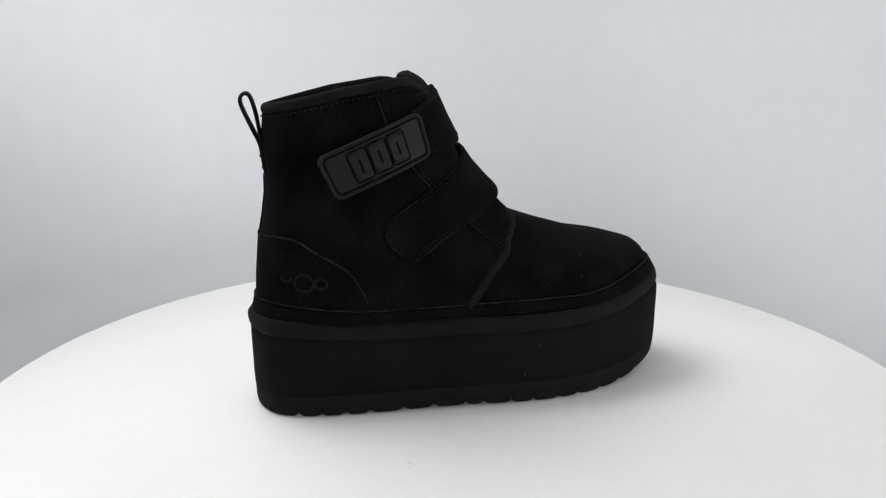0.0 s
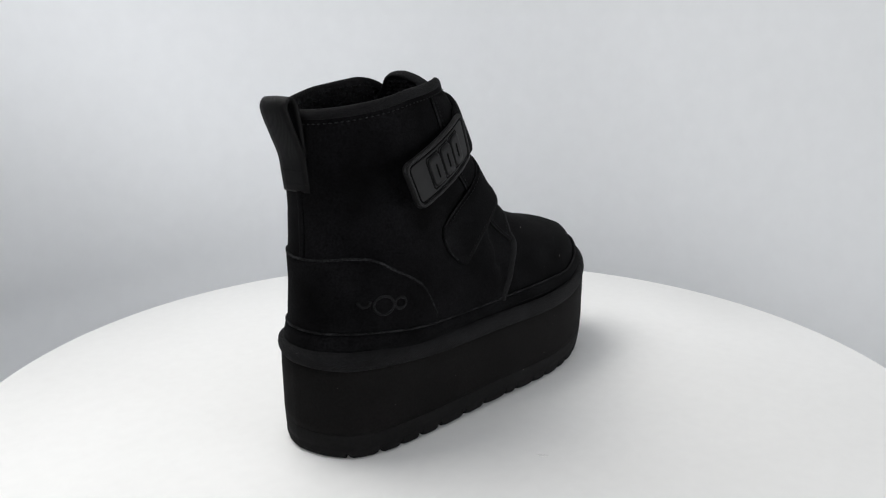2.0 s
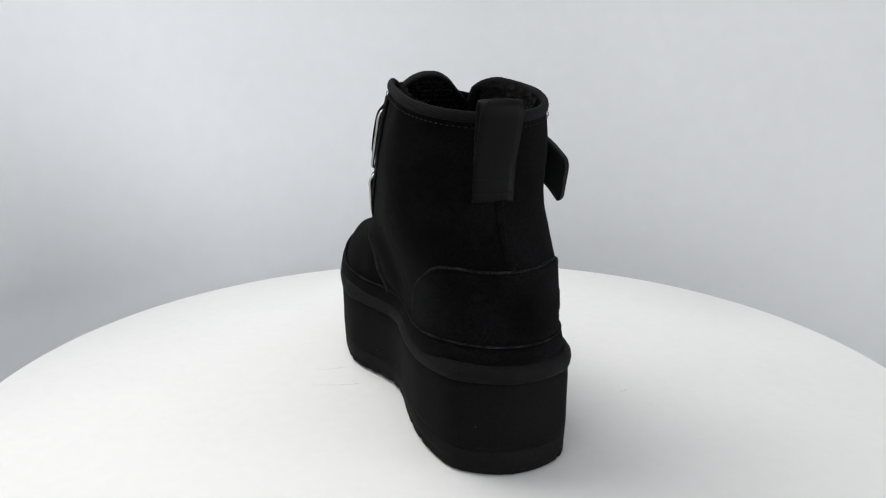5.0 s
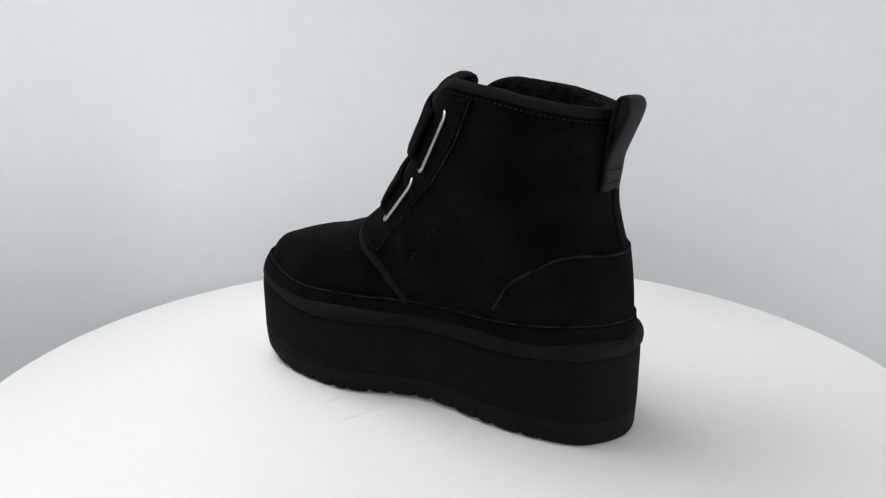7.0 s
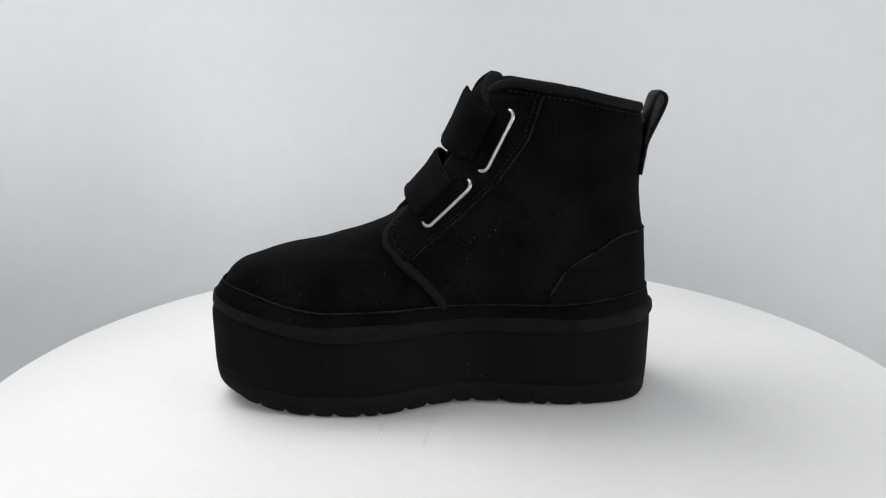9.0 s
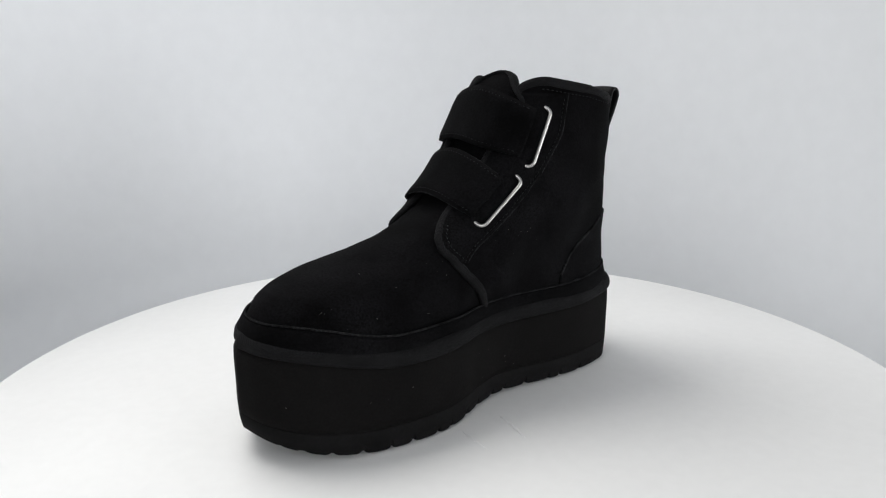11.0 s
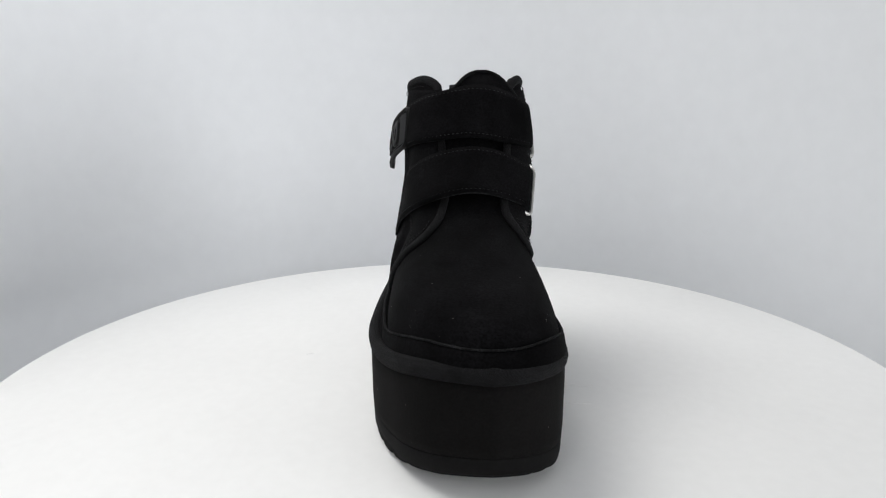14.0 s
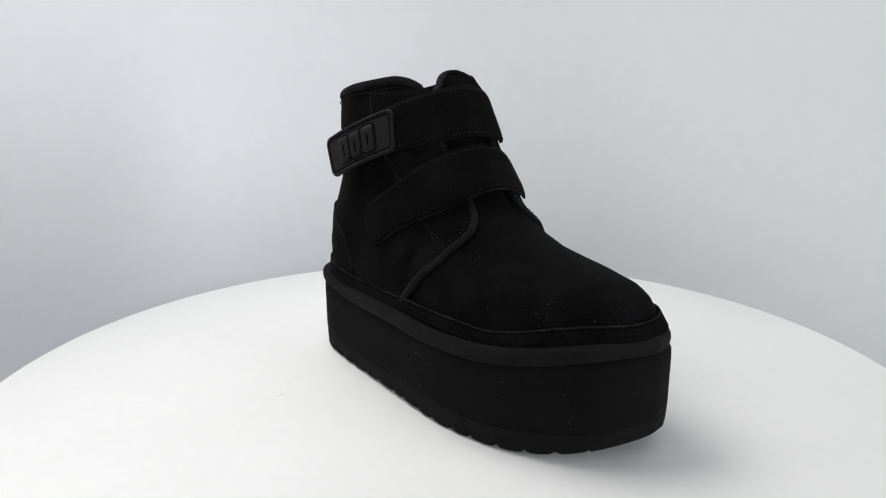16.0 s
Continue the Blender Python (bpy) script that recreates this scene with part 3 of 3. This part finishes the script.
def band(upper, lower, off, thick, na, nb, length, width, r0=0.0, r1=0.0, a0=0.0, a1=1.0, b0=0.0, b1=1.0):
    """A strip draped over the skin between two edges; r0, r1: corner radii at its ends. Returns the mesh and the place function."""
    u = spline([sigma(p) for p in upper], 80)
    w = spline([sigma(p) for p in lower], 80)
    ks = np.linspace(0, 1, 80)

    def place(a, b, extra=0.0):
        p = [float(np.interp(a, ks, u[:, j])) * (1 - b) + float(np.interp(a, ks, w[:, j])) * b for j in (0, 1)]
        return drape(p[0], p[1], off(a) + extra)

    def inset(a):
        d0, d1 = (a - a0) * length, (a1 - a) * length
        c = 0.0
        if r0 and d0 < r0:
            c = r0 - math.sqrt(max(0, r0 * r0 - (r0 - d0) ** 2))
        if r1 and d1 < r1:
            c = max(c, r1 - math.sqrt(max(0, r1 * r1 - (r1 - d1) ** 2)))
        return min(c / width, 0.49 * (b1 - b0))
    fr = [0, 0.15, 0.4, 0.7, 1.0]
    al = [a0 + r0 * f / length for f in fr] if r0 else [a0]
    ar = [a1 - r1 * f / length for f in reversed(fr)] if r1 else [a1]
    al += list(np.linspace(al[-1], ar[0], na)[1:-1]) + ar
    outer, inner = [], []
    for a in al:
        c = inset(a)
        bs = [b0 + c + (b1 - b0 - 2 * c) * k / (nb - 1) for k in range(nb)]
        puff = [thick if 0 < k < nb - 1 else thick * 0.72 for k in range(nb)]
        outer.append([place(a, b, t) for b, t in zip(bs, puff)])
        inner.append([place(a, b, 0.0) for b in bs])
    lo_i, hi_i = (5 if r0 else 1), len(al) - (5 if r1 else 1)
    for g in (outer, inner):
        for _ in range(14):
            for j in range(nb):
                col = [r[j] for r in g]
                for i in range(lo_i, hi_i):
                    g[i][j] = col[i] * 0.4 + (col[i - 1] + col[i + 1]) * 0.3

    def on_band(a, b, extra=0.0):
        f = float(np.interp(a, al, range(len(al))))
        i = min(int(f), len(al) - 2)
        g = min(max((b - b0) / (b1 - b0), 0), 1) * (nb - 1)
        j = min(int(g), nb - 2)
        f, g = f - i, g - j

        def mix(m):
            return (m[i][j] * (1 - g) + m[i][j + 1] * g) * (1 - f) + (m[i + 1][j] * (1 - g) + m[i + 1][j + 1] * g) * f
        top, low = mix(outer), mix(inner)
        return top + (top - low).normalized() * (extra - thick)
    return slab(outer, inner), on_band


def stiff_plate(front_top, back_top, front_low, back_low, bulge, thick, length, width, radius):
    """A rounded plate between four corners, bowed out along its length. Returns the mesh and the place function."""
    ft, bt, fl, bl = (Vector(p) for p in (front_top, back_top, front_low, back_low))

    def flat(a, b):
        return (ft * (1 - a) + bt * a) * (1 - b) + (fl * (1 - a) + bl * a) * b
    out = (bt - ft).cross(fl - ft).normalized()
    if out.y > 0:
        out = -out

    def place(a, b, extra=0.0):
        return flat(a, b) + out * (bulge * 4 * a * (1 - a) + extra - thick)
    outer, inner = [], []
    steps = [0, 0.006, 0.02, 0.045, 0.066] + [0.066 + 0.868 * k / 16 for k in range(1, 17)] + [0.955, 0.98, 0.994, 1]
    for a in steps:
        d = min(a, 1 - a) * length
        c = (radius - math.sqrt(max(0, radius * radius - (radius - d) ** 2))) / width if d < radius else 0.0
        bs = [c + (1 - 2 * c) * k / 8 for k in range(9)]
        outer.append([place(a, b, thick * (0.75 if k in (0, 8) else 1.0)) for k, b in enumerate(bs)])
        inner.append([place(a, b) for b in bs])
    return slab(outer, inner), place


def calm(points, n=20):
    """Takes small wobbles out of a path."""
    p = [Vector(v) for v in points]
    for _ in range(n):
        p = [p[0]] + [p[i] * 0.4 + (p[i - 1] + p[i + 1]) * 0.3 for i in range(1, len(p) - 1)] + [p[-1]]
    return p


def build_straps():
    # upper strap
    up = [(-0.0290, 0.045, 0.1740), (-0.0140, 0.030, 0.1835), (-0.0095, 0.012, 0.1850), (-0.0150, -0.010, 0.1815), (-0.026, -0.024, 0.1765), (-0.050, -0.029, 0.1670), (-0.084, -0.030, 0.1550)]
    lo = [(-0.0165, 0.045, 0.1492), (-0.0015, 0.034, 0.1520), (0.0035, 0.012, 0.1550), (0.000, -0.006, 0.1540), (-0.0190, -0.022, 0.1505), (-0.042, -0.028, 0.1420), (-0.0755, -0.030, 0.1295)]
    n = 0.150
    bm, place = band(up, lo, lambda a: 0.0042 - 0.0008 * ease(a, 0.4, 0.9) + 0.0042 * math.exp(-((a - 0.26) / 0.15) ** 2), 0.0022, 60, 9, n, 0.028, 0, 0.004, 0.02, 0.62)
    strap = part("upper_strap", bm, SUEDE, boot, "wide black suede strap holding a rubber plate")
    for b in (0.07, 0.93):
        a = np.linspace(0.04, 0.58, 60)
        stitches("stitching", calm([place(k, b, 0.0023) for k in a]), [place(k, b, 0.01) - place(k, b, 0) for k in a], strap, 0.0026, 0.0004)
    # rubber plate on its end
    bm, place = stiff_plate((-0.0252, -0.0268, 0.1766), (-0.0853, -0.0395, 0.1526), (-0.0186, -0.0290, 0.1512), (-0.0742, -0.0410, 0.1286), 0.0042, 0.0022, 0.064, 0.0260, 0.0042)
    plate = part("rubber_plate", bm, RUBBER, strap, "embossed matte black rubber plate")
    def rounded(m, q, k=0.07):
        """A rounded rectangle set in by m along and q across."""
        out = []
        for ca, cb, t0 in ((1 - m - k, q + 2.4 * k, -90), (1 - m - k, 1 - q - 2.4 * k, 0), (m + k, 1 - q - 2.4 * k, 90), (m + k, q + 2.4 * k, 180)):
            out += [(ca + k * math.cos(radians(t0 + 15 * i)), cb + 2.4 * k * math.sin(radians(t0 + 15 * i))) for i in range(7)]
        return [tuple(np.array(out[i]) + (np.array(out[(i + 1) % 28]) - np.array(out[i])) * f) for i in range(28) for f in ((0, 0.25, 0.5, 0.75) if i % 7 == 6 else (0,))]
    ring = rounded(0.014, 0.035)
    part("raised_border", sweep([place(a, b, 0.0023) for a, b in ring], [place(a, b, 0.01) - place(a, b, 0) for a, b in ring], oval(0.0010, 0.0007, 8), closed=True), RUBBER, plate)
    for a0, a1 in ((0.235, 0.385), (0.420, 0.570), (0.605, 0.755)):
        aa = [a0 + (a1 - a0) * f for f in (0, 0.06, 0.2, 0.5, 0.8, 0.94, 1.0)]
        cc = [0.07, 0.025, 0, 0, 0, 0.025, 0.07]
        grids = [[[place(a, 0.20 + c + (0.60 - 2 * c) * k / 6, h) for k in range(7)] for a, c in zip(aa, cc)] for h in (0.0033, 0.0015)]
        bm = slab(*grids)
        block = part("raised_block", bm, RUBBER, plate)
        m0, m1 = 0.012, 0.03
        box = [(a0 - m0, 0.20 - m1), (a1 + m0, 0.20 - m1), (a1 + m0, 0.80 + m1), (a0 - m0, 0.80 + m1)]
        path = [tuple(np.array(box[k]) + (np.array(box[(k + 1) % 4]) - np.array(box[k])) * f) for k in range(4) for f in (0.08, 0.3, 0.5, 0.7, 0.92)]
        # dark suede line standing for the shade in a groove round the block
        part("groove_shade", sweep([place(a, b, 0.0021) for a, b in path], [place(a, b, 0.01) - place(a, b, 0) for a, b in path], oval(0.0006, 0.00022, 6), closed=True), SUEDE, plate)
        am = (a0 + a1) / 2
        path = [(am, b) for b in np.linspace(0.38, 0.66, 8)]
        # dark bar on top of the block, coloured like the shade inside a slot
        part("slot_shade", sweep([place(a, b, 0.0034) for a, b in path], [place(a, b, 0.01) - place(a, b, 0) for a, b in path], oval(0.0007, 0.0003, 6)), SUEDE, block)
    # border groove laid on as a dark line, its shade put into the colour
    inner_ring = rounded(0.042, 0.105, 0.045)
    part("groove_shade", sweep([place(a, b, 0.0021) for a, b in inner_ring], [place(a, b, 0.01) - place(a, b, 0) for a, b in inner_ring], oval(0.0006, 0.0003, 6), closed=True), SUEDE, plate)
    # lower strap
    up = [(-0.0045, 0.0450, 0.1350), (0.0060, 0.034, 0.1455), (0.0095, 0.012, 0.1490), (0.0050, -0.008, 0.1470), (-0.0080, -0.022, 0.1380), (-0.028, -0.029, 0.1250), (-0.0475, -0.033, 0.1125)]
    lo = [(0.0150, 0.0430, 0.1163), (0.0240, 0.034, 0.1205), (0.0285, 0.012, 0.1225), (0.024, -0.008, 0.1200), (0.0080, -0.023, 0.1130), (-0.014, -0.031, 0.1010), (-0.0345, -0.0345, 0.0885)]
    bm, place = band(up, lo, lambda a: 0.0040 - 0.0022 * ease(a, 0.6, 1.0) + 0.0042 * math.exp(-((a - 0.26) / 0.15) ** 2), 0.0022, 60, 9, 0.150, 0.028, 0, 0.0045, 0.02, 1.0)
    low = part("lower_strap", bm, SUEDE, boot, "wide black suede strap with rounded free end")
    for b in (0.07, 0.93):
        a = np.linspace(0.04, 0.96, 90)
        stitches("stitching", calm([place(k, b, 0.0023) for k in a]), [place(k, b, 0.01) - place(k, b, 0) for k in a], low, 0.0026, 0.0004)
    a = np.linspace(0.05, 0.98, 80)
    for b in (0.0, 1.0):
        part("cut_edge", sweep(calm([place(k, b, 0.0018) for k in a]), [place(k, b, 0.01) - place(k, b, 0) for k in a], oval(0.0005, 0.0005, 6)), EDGE, low)
    part("cut_edge", sweep([place(0.997, b, 0.0018) for b in np.linspace(0.15, 0.85, 12)], [place(0.997, b, 0.01) - place(0.997, b, 0) for b in np.linspace(0.15, 0.85, 12)], oval(0.0005, 0.0005, 6)), EDGE, low)


def build_buckle(top, bottom, parent):
    """A flat wire ring: its long bar runs from top to bottom on the left side, its front half lies under the strap."""
    t, b = ((1 - s_of_x(1, p[0], p[2]), p[2]) for p in (top, bottom))
    r = 0.0040
    length, depth = 0.0362, 0.0100
    outline = []
    for cx, cy, a0 in ((length - r, depth - r, 0), (r, depth - r, 90), (r, r, 180), (length - r, r, 270)):
        outline += [(cx + r * math.cos(radians(a0 + k * 15)), cy + r * math.sin(radians(a0 + k * 15))) for k in range(7)]
    dense = []
    for k in range(len(outline)):
        p, q = np.array(outline[k]), np.array(outline[(k + 1) % len(outline)])
        m = max(1, int(np.linalg.norm(q - p) / 0.002))
        dense += [tuple(p + (q - p) * i / m) for i in range(m)]
    head, foot = drape(t[0], t[1], 0) + Vector((0, 0.0040, 0)), drape(b[0], b[1], 0) + Vector((0, 0.0040, 0))
    # the bar stays clear of the bulge between its ends
    clear = max(0.0, max(drape(t[0] + (b[0] - t[0]) * f, t[1] + (b[1] - t[1]) * f, 0).y + 0.0036 - (head.y + (foot.y - head.y) * f) for f in (0.2, 0.35, 0.5, 0.65, 0.8)))
    head, foot = head + Vector((0, clear, 0)), foot + Vector((0, clear, 0))
    mid = drape((t[0] + b[0]) / 2 - 0.05, (t[1] + b[1]) / 2, 0.0)
    u = (foot - head).normalized()
    v = mid - (head + foot) / 2
    v = (v - u * v.dot(u)).normalized()
    n = u.cross(v)
    centre = (head + foot) / 2
    path = [centre + u * (along - length / 2) + v * (depth - across) for along, across in dense]
    ups = [n] * len(path)
    part("buckle", sweep(path, ups, oval(0.00105, 0.00095, 10), closed=True), STEEL, parent, "brushed nickel wire strap ring")


def build_loop():
    """Webbing pull loop at the back."""
    line = [(-0.1112, 0.1385), (-0.1126, 0.148), (-0.1140, 0.157), (-0.1184, 0.1675), (-0.1222, 0.1765), (-0.1236, 0.1818), (-0.1222, 0.1850), (-0.1198, 0.1856), (-0.1178, 0.1828), (-0.1156, 0.1740), (-0.1142, 0.1640), (-0.1128, 0.1560)]
    pts = spline(line, 60)
    rows_o, rows_i = [], []
    for k in range(60):
        a, b = pts[max(k - 1, 0)], pts[min(k + 1, 59)]
        d = (b - a) / np.linalg.norm(b - a)
        n = np.array((-d[1], d[0]))
        cy = 0.0112
        hw = 0.0101
        bow = lambda y: 0.0006 * (1 - ((y - cy) / hw) ** 2)
        ys = np.linspace(cy - hw, cy + hw, 7)
        rows_o.append([Vector((pts[k][0] + n[0] * (0.0009 + bow(y)), y, pts[k][1] + n[1] * (0.0009 + bow(y)))) for y in ys])
        rows_i.append([Vector((pts[k][0] - n[0] * 0.0007, y, pts[k][1] - n[1] * 0.0007)) for y in ys])
    loop = part("pull_loop", slab(rows_o, rows_i), WEBBING, boot, "satin webbing pull loop at the back")
    for z in (0.1425, 0.1495):
        k = int(np.argmin(np.abs(pts[:20, 1] - z)))
        line = [p.lerp(o, 0.0) + Vector((0, 0, 0.0004 * (i % 2))) for i, (p, o) in enumerate(zip(rows_o[k], rows_i[k]))]
        stitches("stitching", line, [(-1, 0, 0)] * len(line), loop, 0.0018, 0.0004)


def build_lint():
    """A few pale flecks of lint on the suede and the platform."""
    rnd = random.Random(11)
    bm = bmesh.new()

    def fleck(p, n, r):
        n = n.normalized()
        t = n.orthogonal().normalized()
        b = n.cross(t)
        vs = [bm.verts.new(p + (t * math.cos(a) * r * rnd.uniform(0.5, 1.4) + b * math.sin(a) * r * rnd.uniform(0.4, 1.2)) + n * 0.0001) for a in np.linspace(0, 5, 5)]
        top = bm.verts.new(p + n * r * 0.8)
        for k in range(5):
            bm.faces.new((vs[k], vs[(k + 1) % 5], top))
        bm.faces.new(vs[::-1])
    for _ in range(36):
        u, z = rnd.random(), rnd.uniform(0.014, 0.044)
        x, y = sole_point(u, 0.0002)
        x2, y2 = sole_point(u, 0.01)
        fleck(Vector((x, y, z + lift(x) * max(0, 1 - z / 0.046))), Vector((x2 - x, y2 - y, 0)), rnd.uniform(0.00012, 0.00028))
    for _ in range(40):
        side, s, z = rnd.choice((1, -1)), rnd.uniform(0.5, 0.95), rnd.uniform(0.068, 0.098)
        fleck(skin(side, s, z, 0.0003), skin(side, s, z, 0.01) - skin(side, s, z), rnd.uniform(0.00010, 0.00022))
    for _ in range(14):
        x, z = rnd.uniform(-0.030, 0.004), rnd.uniform(0.094, 0.114)
        k = s_of_x(1, x, z)
        fleck(skin(1, k, z, 0.0022), skin(1, k, z, 0.01) - skin(1, k, z), rnd.uniform(0.00012, 0.00024))
    tagged(part("lint", bm, LINT, boot, "scattered pale lint flecks", smooth=False), kind="stuff")


build_vamp()
build_quarters()
build_facings()
build_counter()
build_welt()
build_tongue()
build_collar()
build_lining()
build_straps()
build_buckle((-0.0350, 0.0467, 0.1760), (-0.0190, 0.0457, 0.1440), boot)
build_buckle((-0.0118, 0.0464, 0.1366), (0.0130, 0.0438, 0.1120), boot)
build_loop()
build_lint()


# ---------------------------------------------------------------- what moves
def motions():
    turn = [(k * 0.5, 13.75 + 18.397 * k * 0.5) for k in range(33)]
    walk(turntable, [(t, pose(0, 0, 0, 0, 0, a)) for t, a in turn])
    walk(boot, [(t, pose(0, 0, 0.0002, 0, 0, a)) for t, a in turn])


motions()
